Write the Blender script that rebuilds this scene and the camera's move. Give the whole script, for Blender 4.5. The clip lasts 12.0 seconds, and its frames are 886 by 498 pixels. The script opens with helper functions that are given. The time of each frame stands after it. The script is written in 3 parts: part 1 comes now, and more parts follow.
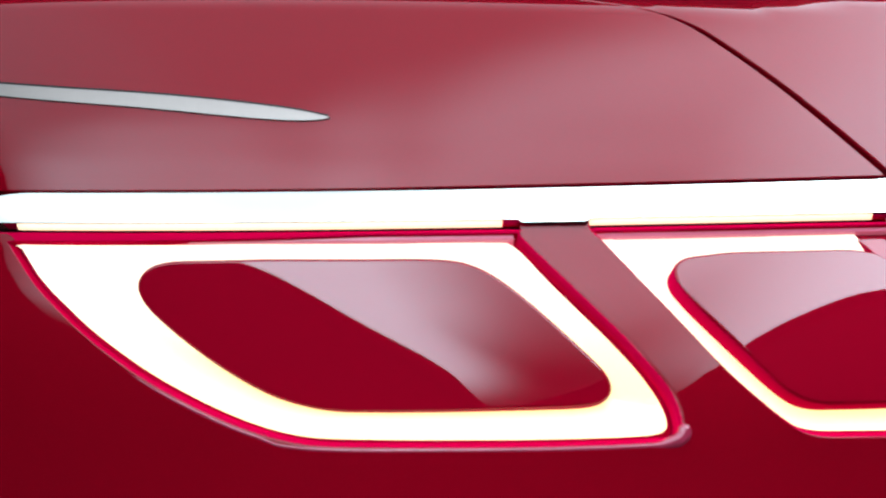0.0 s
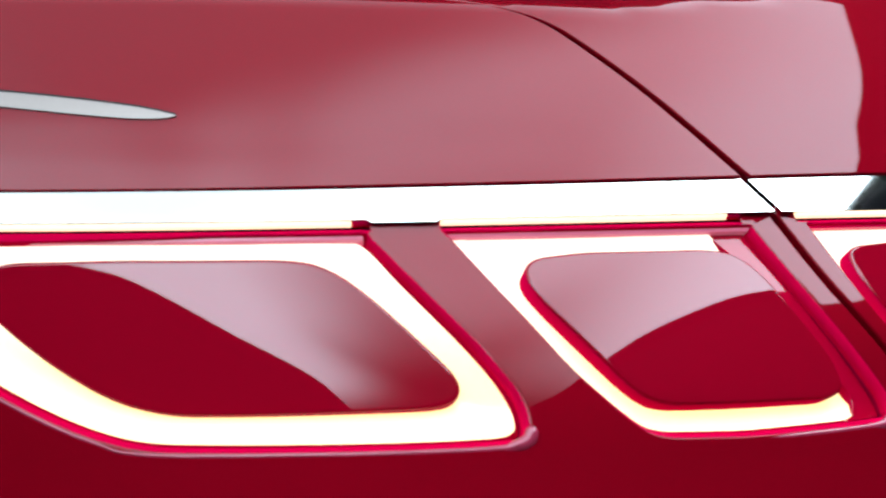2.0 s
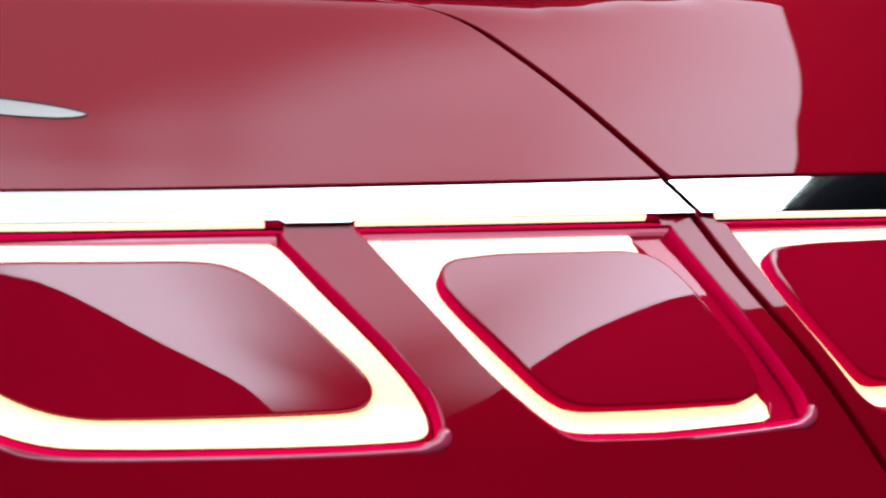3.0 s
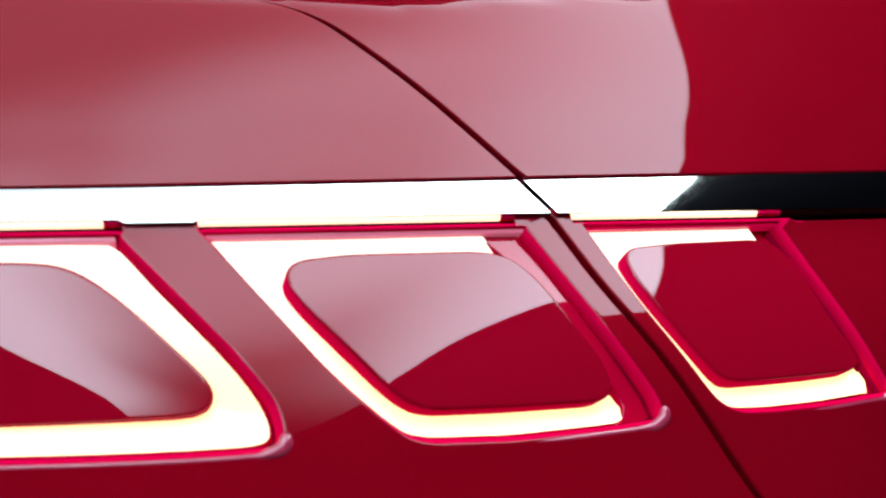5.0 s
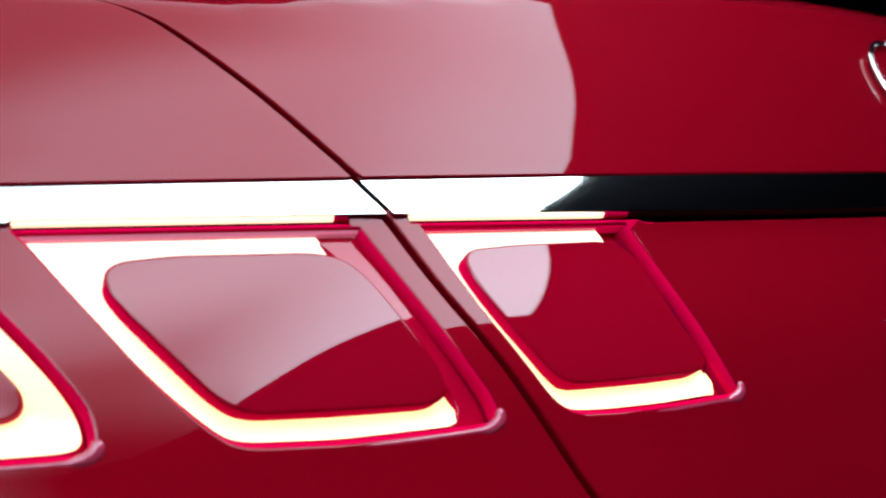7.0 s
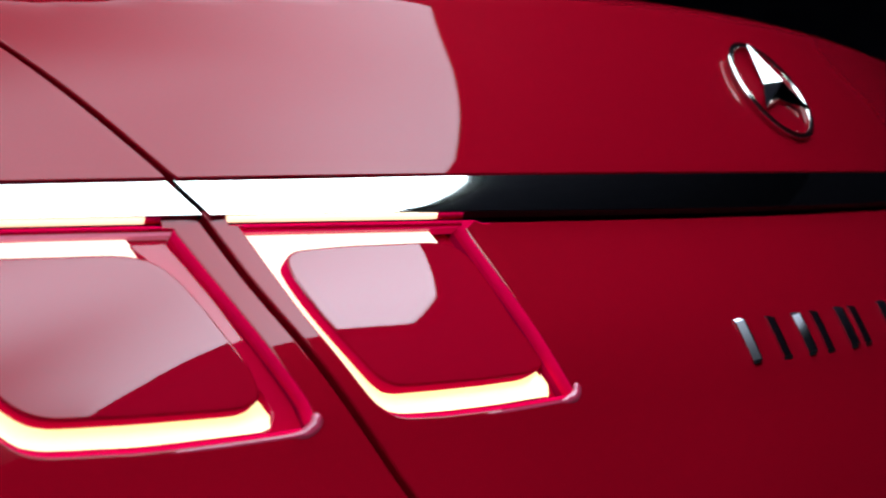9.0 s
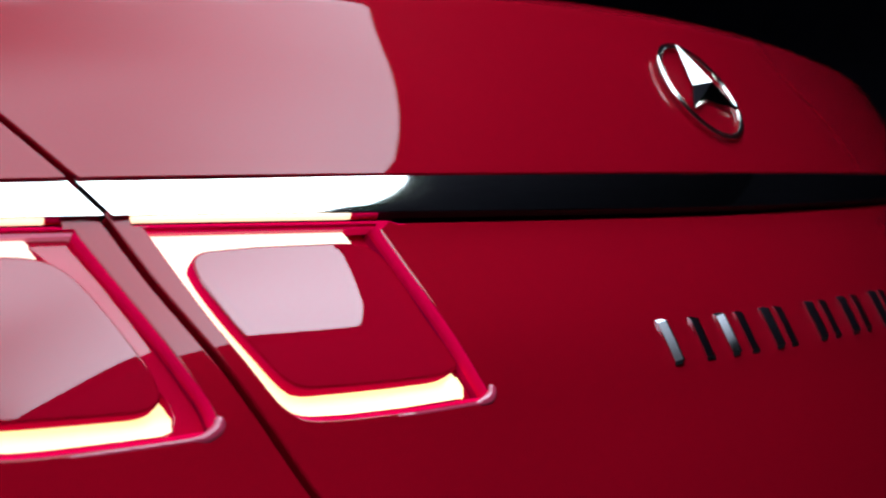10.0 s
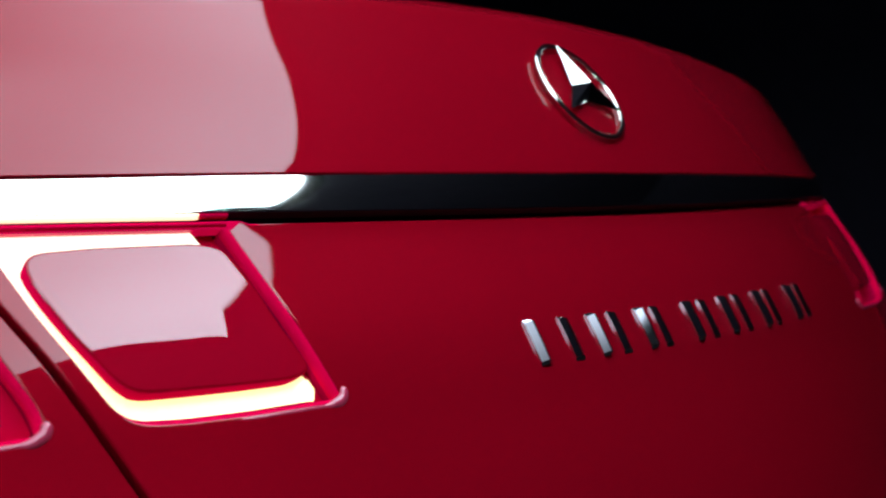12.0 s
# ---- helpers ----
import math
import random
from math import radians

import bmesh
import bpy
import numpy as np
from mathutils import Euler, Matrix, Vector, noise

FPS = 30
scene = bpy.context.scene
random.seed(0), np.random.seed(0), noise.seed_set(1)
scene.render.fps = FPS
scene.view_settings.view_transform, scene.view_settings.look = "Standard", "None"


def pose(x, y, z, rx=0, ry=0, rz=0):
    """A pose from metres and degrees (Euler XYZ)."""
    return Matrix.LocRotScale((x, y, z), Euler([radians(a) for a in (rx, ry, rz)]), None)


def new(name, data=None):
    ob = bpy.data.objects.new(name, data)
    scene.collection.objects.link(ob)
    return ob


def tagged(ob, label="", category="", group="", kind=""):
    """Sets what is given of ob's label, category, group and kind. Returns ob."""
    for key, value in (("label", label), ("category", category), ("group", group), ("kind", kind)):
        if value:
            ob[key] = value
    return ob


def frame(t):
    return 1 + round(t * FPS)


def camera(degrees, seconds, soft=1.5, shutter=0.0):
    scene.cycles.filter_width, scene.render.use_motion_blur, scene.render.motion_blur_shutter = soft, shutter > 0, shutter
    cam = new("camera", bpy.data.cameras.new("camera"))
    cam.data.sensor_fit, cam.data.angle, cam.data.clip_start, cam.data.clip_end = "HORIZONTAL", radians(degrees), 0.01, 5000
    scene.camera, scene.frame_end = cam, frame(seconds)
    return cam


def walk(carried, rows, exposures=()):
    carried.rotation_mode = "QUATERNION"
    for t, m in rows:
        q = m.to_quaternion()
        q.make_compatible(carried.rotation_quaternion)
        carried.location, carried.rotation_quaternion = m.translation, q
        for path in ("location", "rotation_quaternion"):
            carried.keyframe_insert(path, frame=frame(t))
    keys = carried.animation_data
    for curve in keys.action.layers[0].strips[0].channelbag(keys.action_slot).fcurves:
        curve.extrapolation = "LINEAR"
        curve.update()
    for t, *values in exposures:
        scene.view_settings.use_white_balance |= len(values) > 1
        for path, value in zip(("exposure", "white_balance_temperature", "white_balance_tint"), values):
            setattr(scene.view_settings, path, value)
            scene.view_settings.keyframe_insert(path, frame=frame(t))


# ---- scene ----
cam = camera(36.98, 12.0, soft=2.1, shutter=0.5)
# seconds, x, y, z, yaw, pitch, roll
ROWS = [
    (0.0, -1.2213, 0.0523, 0.9998, -33.22, -6.32, -0.61),
    (0.5, -1.2126, 0.0498, 0.9995, -33.78, -6.29, -0.61),
    (1.0, -1.2022, 0.0464, 0.9992, -34.55, -6.28, -0.68),
    (1.5, -1.1910, 0.0421, 0.9991, -35.28, -6.25, -0.78),
    (2.0, -1.1789, 0.0361, 0.9990, -36.21, -6.23, -0.83),
    (2.5, -1.1662, 0.0312, 0.9982, -37.00, -6.16, -0.92),
    (3.0, -1.1538, 0.0258, 0.9974, -37.77, -6.07, -0.99),
    (5.0, -1.1137, 0.0095, 0.9947, -41.00, -5.80, -1.24),
    (5.5, -1.1018, 0.0038, 0.9923, -41.67, -5.59, -1.25),
    (6.0, -1.0894, -0.0030, 0.9897, -42.43, -5.38, -1.23),
    (6.5, -1.0759, -0.0099, 0.9867, -43.13, -5.12, -1.13),
    (7.0, -1.0620, -0.0189, 0.9828, -43.81, -4.79, -1.07),
    (9.0, -1.0003, -0.0565, 0.9716, -46.23, -3.91, -0.50),
    (9.5, -0.9856, -0.0651, 0.9692, -46.88, -3.74, -0.41),
    (10.0, -0.9705, -0.0743, 0.9667, -47.60, -3.55, -0.32),
    (10.5, -0.9563, -0.0835, 0.9639, -48.17, -3.37, -0.20),
    (11.0, -0.9436, -0.0931, 0.9612, -48.79, -3.19, -0.08),
    (11.5, -0.9316, -0.1012, 0.9584, -49.28, -3.01, 0.07),
    (12.0, -0.9203, -0.1096, 0.9560, -49.73, -2.87, 0.23),
]
walk(cam, [(t, pose(x, y, z, 90 + pitch, roll, yaw)) for t, x, y, z, yaw, pitch, roll in ROWS])
cam.data.dof.use_dof, cam.data.dof.focus_distance, cam.data.dof.aperture_fstop = True, 0.84, 8.0

# ---- light ----
scene.view_settings.exposure = 0.0
world = bpy.data.worlds.new("studio_dark")
scene.world = world
world.use_nodes = True
world.node_tree.nodes["Background"].inputs[0].default_value = (0.012, 0.012, 0.014, 1)
world.node_tree.nodes["Background"].inputs[1].default_value = 0.2


# ---- materials ----
def material(name, colour, rough=0.5, metal=0.0, coat=0.0, coat_rough=0.02, ior=1.5, glow=None, strength=0.0, flake=0.0, grain=0.0, scale=300.0, coat_ior=1.5, spec=0.5):
    m = bpy.data.materials.new(name)
    m.use_nodes = True
    nt = m.node_tree
    b = nt.nodes["Principled BSDF"]
    b.inputs["Base Color"].default_value = (*colour, 1)
    b.inputs["Roughness"].default_value = rough
    b.inputs["Metallic"].default_value = metal
    b.inputs["IOR"].default_value = ior
    b.inputs["Coat Weight"].default_value = coat
    b.inputs["Specular IOR Level"].default_value = spec
    b.inputs["Coat Roughness"].default_value = coat_rough
    b.inputs["Coat IOR"].default_value = coat_ior
    if glow:
        b.inputs["Emission Color"].default_value = (*glow, 1)
        b.inputs["Emission Strength"].default_value = strength
    if grain or flake:
        pos = nt.nodes.new("ShaderNodeTexCoord")
        n1 = nt.nodes.new("ShaderNodeTexNoise")
        n1.inputs["Scale"].default_value = scale
        n1.inputs["Detail"].default_value = 4
        nt.links.new(pos.outputs["Object"], n1.inputs["Vector"])
        n2 = nt.nodes.new("ShaderNodeTexNoise")
        n2.inputs["Scale"].default_value = 6.0
        nt.links.new(pos.outputs["Object"], n2.inputs["Vector"])
        add = nt.nodes.new("ShaderNodeMath")
        add.operation = "MULTIPLY"
        nt.links.new(n1.outputs["Fac"], add.inputs[0])
        nt.links.new(n2.outputs["Fac"], add.inputs[1])
        mix = nt.nodes.new("ShaderNodeMix")
        mix.data_type = "RGBA"
        mix.inputs["A"].default_value = (*[c * (1 - grain - flake) for c in colour], 1)
        mix.inputs["B"].default_value = (*[min(1, c * (1 + 2 * (grain + flake))) for c in colour], 1)
        nt.links.new(add.outputs[0], mix.inputs["Factor"])
        nt.links.new(mix.outputs["Result"], b.inputs["Base Color"])
    return m


PAINT = material("red_metallic_paint", (0.304, 0.0008, 0.0102), 0.5, 0.20, 1.0, 0.012, flake=0.10, scale=900, coat_ior=1.46, spec=0.0)
LENS_RED = material("red_tinted_lens", (0.36, 0.0008, 0.0150), 0.4, 0.0, 1.0, 0.01, coat_ior=1.70, spec=0.0)
WALL_RED = material("translucent_red_wall", (0.78, 0.0005, 0.058), 0.35, 0.0, 0.0, 0.1, spec=0.0)
SIDE_RED = material("deep_red_plastic", (0.46, 0.0003, 0.05), 0.35, 0.0, 0.0, 0.05, spec=0.0)
CHROME = material("chrome", (0.97, 0.98, 0.90), 0.05, 1.0)
DARK_CHROME = material("dark_chrome", (0.60, 0.61, 0.65), 0.06, 1.0)
SATIN = material("satin_aluminium", (0.325, 0.29, 0.26), 0.30, 1.0, grain=0.05)
LIGHT = material("light_guide", (0.5, 0.48, 0.42), 0.3, 0.0, 0.5, 0.05, glow=(1.0, 0.63, 0.52), strength=1.75)
# emission that stands for the lamps' reflection under the chrome strip
GLINT = material("chamfer_glint_glow", (0.8, 0.78, 0.7), 0.3, 0.0, 0.5, 0.05, glow=(0.9, 0.64, 0.42), strength=1.7)
ARM_RED = material("bright_red_lens", (0.55, 0.0006, 0.030), 0.35, 0.0, 1.0, 0.02, coat_ior=1.6, spec=0.0)
EDGE_RED = material("backlit_red_lens", (0.7, 0.0006, 0.06), 0.35, 0.0, 1.0, 0.02, coat_ior=1.6, spec=0.0, glow=(1.0, 0.002, 0.10), strength=0.35)
# pink colour and glow stand for the softbox's sheen on a red lens edge
EDGE_SHEEN = material("red_lens_pink_sheen", (0.72, 0.15, 0.25), 0.35, 0.0, 1.0, 0.02, spec=0.0, glow=(1.0, 0.27, 0.42), strength=0.3)
LIP = material("pink_lens_plastic", (0.52, 0.045, 0.10), 0.15, 0.0, 1.0, 0.02, coat_ior=1.6)
lg = LIGHT.node_tree
lg_pos, lg_sep, lg_ramp, lg_mix = (lg.nodes.new(k) for k in ("ShaderNodeTexCoord", "ShaderNodeSeparateXYZ", "ShaderNodeMapRange", "ShaderNodeMix"))
lg_mix.data_type = "RGBA"
lg_ramp.interpolation_type = "SMOOTHSTEP"
lg_ramp.inputs["From Min"].default_value, lg_ramp.inputs["From Max"].default_value = 0.845, 0.915
lg_mix.inputs["A"].default_value, lg_mix.inputs["B"].default_value = (0.80, 0.64, 0.31, 1), (0.80, 0.66, 0.55, 1)
lg.links.new(lg_pos.outputs["Object"], lg_sep.inputs[0])
lg.links.new(lg_sep.outputs["Z"], lg_ramp.inputs["Value"])
lg.links.new(lg_ramp.outputs["Result"], lg_mix.inputs["Factor"])
lg.links.new(lg_mix.outputs["Result"], lg.nodes["Principled BSDF"].inputs["Emission Color"])
# black for the gaps' backing, and for shade painted under the strip and above the fins
GAP_SHADE = material("black_gap_and_shade", (0.012, 0.008, 0.008), 0.6, grain=0.2)
FLOOR = material("studio_floor_black", (0.02, 0.02, 0.021), 0.45, grain=0.3, scale=40)
GREY = material("grey_studio_paint", (0.125, 0.122, 0.175), 0.8, grain=0.2, scale=30)
DRAPE = material("black_drape", (0.006, 0.006, 0.006), 0.9, grain=0.3, scale=30)
FRAME = material("black_metal_frame", (0.03, 0.03, 0.03), 0.4, 0.6, grain=0.2)

# ---- the tail's shape: depth y over width x and height z ----
Z0 = 1.0
GK = [-0.2, -0.135, -0.085, -0.03, 0.03, 0.09]
GV = [0.3763, 0.4118, 0.45, 0.4827, 0.5235, 0.571]
C2, C4, C6, CZ = 0.2950, -0.2232, 0.2868, -0.0824
CROWN_Z, CROWN_BOW, CROWN_K = 0.094, 0.09, 150.0
LID_TURN, LOW_OUT, FAR_TURN = 0.036, 0.0022, 0.6


def crown_drop(x):
    return min(0.05 * (x / 0.67) ** 2, 0.45 * CROWN_BOW)


def hermite(z):
    d = [(GV[i + 1] - GV[i]) / (GK[i + 1] - GK[i]) for i in range(5)]
    m = [d[0]] + [(d[i] + d[i + 1]) / 2 for i in range(4)] + [d[4]]
    if z >= GK[5]:
        return GV[5] + (z - GK[5]) * m[5]
    if z <= GK[0]:
        e = GK[0] - z
        return GV[0] - e * m[0] + 0.6 * e * e
    i = max(k for k in range(5) if GK[k] <= z)
    h = GK[i + 1] - GK[i]
    u = (z - GK[i]) / h
    return (2 * u**3 - 3 * u**2 + 1) * GV[i] + (u**3 - 2 * u**2 + u) * h * m[i] + (3 * u**2 - 2 * u**3) * GV[i + 1] + (u**3 - u**2) * h * m[i + 1]


CURVE_Z = np.linspace(-0.172, -0.078, 60)
CURVE = [float(c) for c in np.polyfit(CURVE_Z, [hermite(z) for z in CURVE_Z], 2)]


def even(t):
    t = min(1.0, max(0.0, t))
    return t * t * (3 - 2 * t)


def depth(x, z):
    """The painted skin; below the strip its section is evened out."""
    more = CURVE[0] * z * z + CURVE[1] * z + CURVE[2] - hermite(z) if -0.21 < z < -0.04 else 0.0
    mid = (strip_top(x) + strip_bot(x)) / 2
    low = even((mid - z) / 0.013)
    y = frame_depth(x, z) + 0.5 * more * low * even((z + 0.205) / 0.035) - LOW_OUT * low
    return y - 1.6 * even((abs(x) - 0.3) / 0.2) * (mid + 0.043 - z) ** 2 if mid < z < mid + 0.043 else y


def frame_depth(x, z):
    zc = min(max(z, -0.3), 0.2)
    w = min(1.0, max(0.0, (-0.052 - z) / 0.022))
    g = min(1.0, max(0.0, (0.43 - abs(x)) / 0.16))
    lower = LID_TURN * 0.16 * w * w * (3 - 2 * w) * (g - 0.5 * g * g if g < 1 else 0.5) * 2
    far = FAR_TURN * (max(0.0, x - 0.42) ** 2 - max(0.0, x - 0.60) ** 2)
    return hermite(z) + lower + far + C2 * x**2 + C4 * x**4 + C6 * x**6 + CZ * zc * x**2 + CROWN_K * max(0.0, z - CROWN_Z + crown_drop(x)) ** 2


def normal(x, z, of=None):
    h, of = 1e-4, of or depth
    fx, fz = (of(x + h, z) - of(x - h, z)) / (2 * h), (of(x, z + h) - of(x, z - h)) / (2 * h)
    return Vector((fx, -1.0, fz)).normalized()


def skin(x, z, sunk=0.0):
    """A point of the tail, z measured from the lamp height Z0, sunk below the surface."""
    p = Vector((x, depth(x, z), z + Z0))
    return p - normal(x, z) * sunk if sunk else p


# ---- outlines in (x, z) ----
def rounded(corners, step=0.004):
    """A closed outline from corners (x, z, radius), each corner rounded by an arc-like curve."""
    out, n = [], len(corners)
    for i in range(n):
        a, b, c = (Vector(corners[(i + k) % n][:2]) for k in (-1, 0, 1))
        r = corners[i][2]
        u, v = (a - b), (c - b)
        ru, rv = min(r, u.length * 0.49), min(r, v.length * 0.49)
        p, s = b + u.normalized() * ru, b + v.normalized() * rv
        k = max(2, int(2 + (ru + rv) / step)) if r > 0 else 0
        if not k:
            out.append(b)
        for j in range(k + 1 if k else 0):
            t = j / k
            out.append(p * (1 - t) ** 2 + b * 2 * t * (1 - t) + s * t * t)
    return resample(out, step, True)


def resample(pts, step, closed):
    out = []
    n = len(pts)
    for i in range(n if closed else n - 1):
        a, b = pts[i], pts[(i + 1) % n]
        k = max(1, int(round((b - a).length / step)))
        if (b - a).length < step * 0.25:
            continue
        out += [a.lerp(b, j / k) for j in range(k)]
    if not closed:
        out.append(pts[-1])
    return out


def smooth_line(pts, step=0.004):
    out = []
    p = [Vector(a) for a in pts]
    for i in range(len(p) - 1):
        a, b, c, d = p[max(i - 1, 0)], p[i], p[i + 1], p[min(i + 2, len(p) - 1)]
        k = max(2, int((c - b).length / step))
        for j in range(k):
            t = j / k
            out.append(0.5 * ((2 * b) + (c - a) * t + (2 * a - 5 * b + 4 * c - d) * t * t + (3 * b - a - 3 * c + d) * t**3))
    return out + [p[-1]]


def area(loop):
    return sum(a.x * b.y - b.x * a.y for a, b in zip(loop, loop[1:] + loop[:1])) / 2


def inside(px, pz, loop):
    hit = np.zeros(px.shape, bool)
    n = len(loop)
    for i in range(n):
        a, b = loop[i], loop[(i + 1) % n]
        if a.y == b.y:
            continue
        cond = (a.y > pz) != (b.y > pz)
        hit ^= cond & (px < (b.x - a.x) * (pz - a.y) / (b.y - a.y) + a.x)
    return hit


def grown(loop, d):
    """The loop moved outwards by d."""
    s = 1 if area(loop) > 0 else -1
    n, out = len(loop), []
    for i in range(n):
        e = loop[(i + 1) % n] - loop[i - 1]
        e = e.normalized() if e.length else Vector((1, 0))
        out.append(loop[i] + Vector((e.y, -e.x)) * d * s)
    return out


# ---- building helpers ----
def part(name, bm, mat, parent=None, label="", smooth=True):
    me = bpy.data.meshes.new(name)
    bm.to_mesh(me)
    bm.free()
    me.materials.append(mat)
    if smooth:
        for f in me.polygons:
            f.use_smooth = True
    ob = new(name, me)
    if parent:
        ob.parent = parent
    if label:
        ob["label"] = label
    return ob


def panel(name, outer, holes, mat, parent, label="", sunk=0.0, step=0.010, edge=None, bowl=None, hole_edge=None, rim_mat=None, hole_mat=None):
    """A piece of the tail's skin: flush surface with true normals, and rolled edges that turn inwards (radius, depth)."""
    loops = [outer] + holes
    pts, edges = [], []
    for lp in loops:
        k = len(pts)
        pts += lp
        edges += [(k + i, k + (i + 1) % len(lp)) for i in range(len(lp))]
    x0, x1 = min(p.x for p in outer), max(p.x for p in outer)
    z0, z1 = min(p.y for p in outer), max(p.y for p in outer)
    gx, gz = np.meshgrid(np.arange(x0 + step / 2, x1, step), np.arange(z0 + step / 2, z1, step))
    gx, gz = gx.ravel(), gz.ravel()
    keep = inside(gx, gz, outer)
    for h in holes:
        keep &= ~inside(gx, gz, h)
    bnd = np.array([(p.x, p.y) for p in pts])
    for i in np.nonzero(keep)[0]:
        if ((bnd - (gx[i], gz[i])) ** 2).sum(1).min() < (step * 0.35) ** 2:
            keep[i] = False
    pts = pts + [Vector((gx[i], gz[i])) for i in np.nonzero(keep)[0]]
    from_cdt = mathutils_cdt(pts, edges)
    vs, fs = from_cdt
    cx = np.array([sum(vs[i][0] for i in f) / 3 for f in fs])
    cz = np.array([sum(vs[i][1] for i in f) / 3 for f in fs])
    ok = inside(cx, cz, outer)
    for h in holes:
        ok &= ~inside(cx, cz, h)
    bm = bmesh.new()
    lay = {}
    nrm = []

    def vert(p, n):
        nrm.append(n)
        return bm.verts.new(p)

    def place(x, z):
        if bowl:
            return bowl(x, z)
        return skin(x, z, sunk), normal(x, z)

    for f, good in zip(fs, ok):
        if not good:
            continue
        for i in f:
            if i not in lay:
                lay[i] = vert(*place(vs[i][0], vs[i][1]))
        t = [lay[i] for i in f]
        (ax, az), (bx, bz), (c_x, c_z) = (vs[i] for i in f)
        if (bx - ax) * (c_z - az) - (bz - az) * (c_x - ax) < 0:
            t.reverse()
        try:
            bm.faces.new(t)
        except ValueError:
            pass
    if edge:
        for li, lp in enumerate(loops):
            r, deep = hole_edge if li and hole_edge else edge
            n = len(lp)
            away = 1 if (area(lp) > 0) == (li == 0) else -1
            rings, close = [], []
            for i in range(n):
                q = lp[i]
                close.append(li == 0 and hole_mat and any((q - h).length_squared < 2.5e-5 for hl in holes for h in hl))
                e = lp[(i + 1) % n] - lp[i - 1]
                out2 = Vector((e.y, -e.x)).normalized() * away
                base, nn = place(q.x, q.y)
                b2, _ = place(q.x + out2.x * 0.001, q.y + out2.y * 0.001)
                o = (b2 - base)
                o -= nn * o.dot(nn)
                o.normalize()
                if li and hole_edge:
                    r = hole_roll(out2, q.x)
                elif hole_edge:
                    r = edge[0] + 0.0010 * max(0.0, 1 - abs(abs(q.x) - abs(seam_at(q.y))) / 0.008)
                col = []
                for k in range(6):
                    a = math.pi / 2 * k / 5
                    col.append(vert(base + o * r * math.sin(a) - nn * r * (1 - math.cos(a)), (nn * math.cos(a) + o * math.sin(a)).normalized()))
                col.append(vert(base + o * r - nn * deep, o.copy()))
                rings.append(col)
            for i in range(n):
                a, b = rings[i], rings[(i + 1) % n]
                for k in range(6):
                    t = [a[k], a[k + 1], b[k + 1], b[k]]
                    if away < 0:
                        t.reverse()
                    bm.faces.new(t).material_index = 1 if (rim_mat and k > 2) or (hole_mat and li and k > 0) or close[i] else 0
    ob = part(name, bm, mat, parent, label)
    if rim_mat or hole_mat:
        ob.data.materials.append(rim_mat or hole_mat)
    if hole_mat:
        for f in ob.data.polygons:
            c = f.center
            if any(min(p.x for p in h) + 0.002 < c.x < max(p.x for p in h) - 0.004 for h in holes) and not any(a - 0.001 < -abs(c.x) < b + 0.001 for a, b in TABS) and c.z - Z0 > strip_bot(c.x) - GAPW - 0.0035:
                f.material_index = 1
    ob.data.normals_split_custom_set_from_vertices([tuple(n) for n in nrm])
    return ob


def mathutils_cdt(pts, edges):
    from mathutils.geometry import delaunay_2d_cdt
    v, _, f, *_ = delaunay_2d_cdt([Vector((p.x, p.y)) for p in pts], edges, [], 0, 1e-6, False)
    return [(a.x, a.y) for a in v], [tuple(t) for t in f if len(t) == 3]


def thing(name, place, label, category, group="", kind=""):
    ob = new(name)
    ob.matrix_basis = Matrix.Translation(place)
    ob.empty_display_size = 0.05
    return tagged(ob, label, category, group, kind)


def box(bm, x0, x1, y0, y1, z0, z1, bevel=0.0):
    r = bmesh.ops.create_cube(bm, size=1, matrix=Matrix.Translation(((x0 + x1) / 2, (y0 + y1) / 2, (z0 + z1) / 2)) @ Matrix.Diagonal((x1 - x0, y1 - y0, z1 - z0, 1)))
    if bevel:
        es = list({e for v in r["verts"] for e in v.link_edges})
        bmesh.ops.bevel(bm, geom=es, offset=bevel, segments=2, affect="EDGES")
    return bm


def mirrored(loop):
    return [Vector((-p.x, p.y)) for p in reversed(loop)]


# ---- studio ----
bm = bmesh.new()
box(bm, -7, 7, -7, 7, -0.1, 0.0)
tagged(part("floor", bm, FLOOR, smooth=False), "dark matte studio floor under the car", "floor", kind="structure")
for nm, b in (("wall_north", (-7, 7, 7, 7.2)), ("wall_south", (-7, 7, -7.2, -7)), ("wall_west", (-7.2, -7, -7, 7)), ("wall_east", (7, 7.2, -7, 7))):
    bm = bmesh.new()
    box(bm, *b, -0.1, 4.6)
    north = nm == "wall_north"
    tagged(part(nm, bm, DRAPE if north else GREY, smooth=False), "black draped studio wall" if north else "dark grey painted studio wall", "wall", kind="structure")
bm = bmesh.new()
box(bm, -7.2, 7.2, -7.2, 7.2, 4.6, 4.8)
tagged(part("ceiling", bm, GREY, smooth=False), "dark grey studio ceiling", "ceiling", kind="structure")


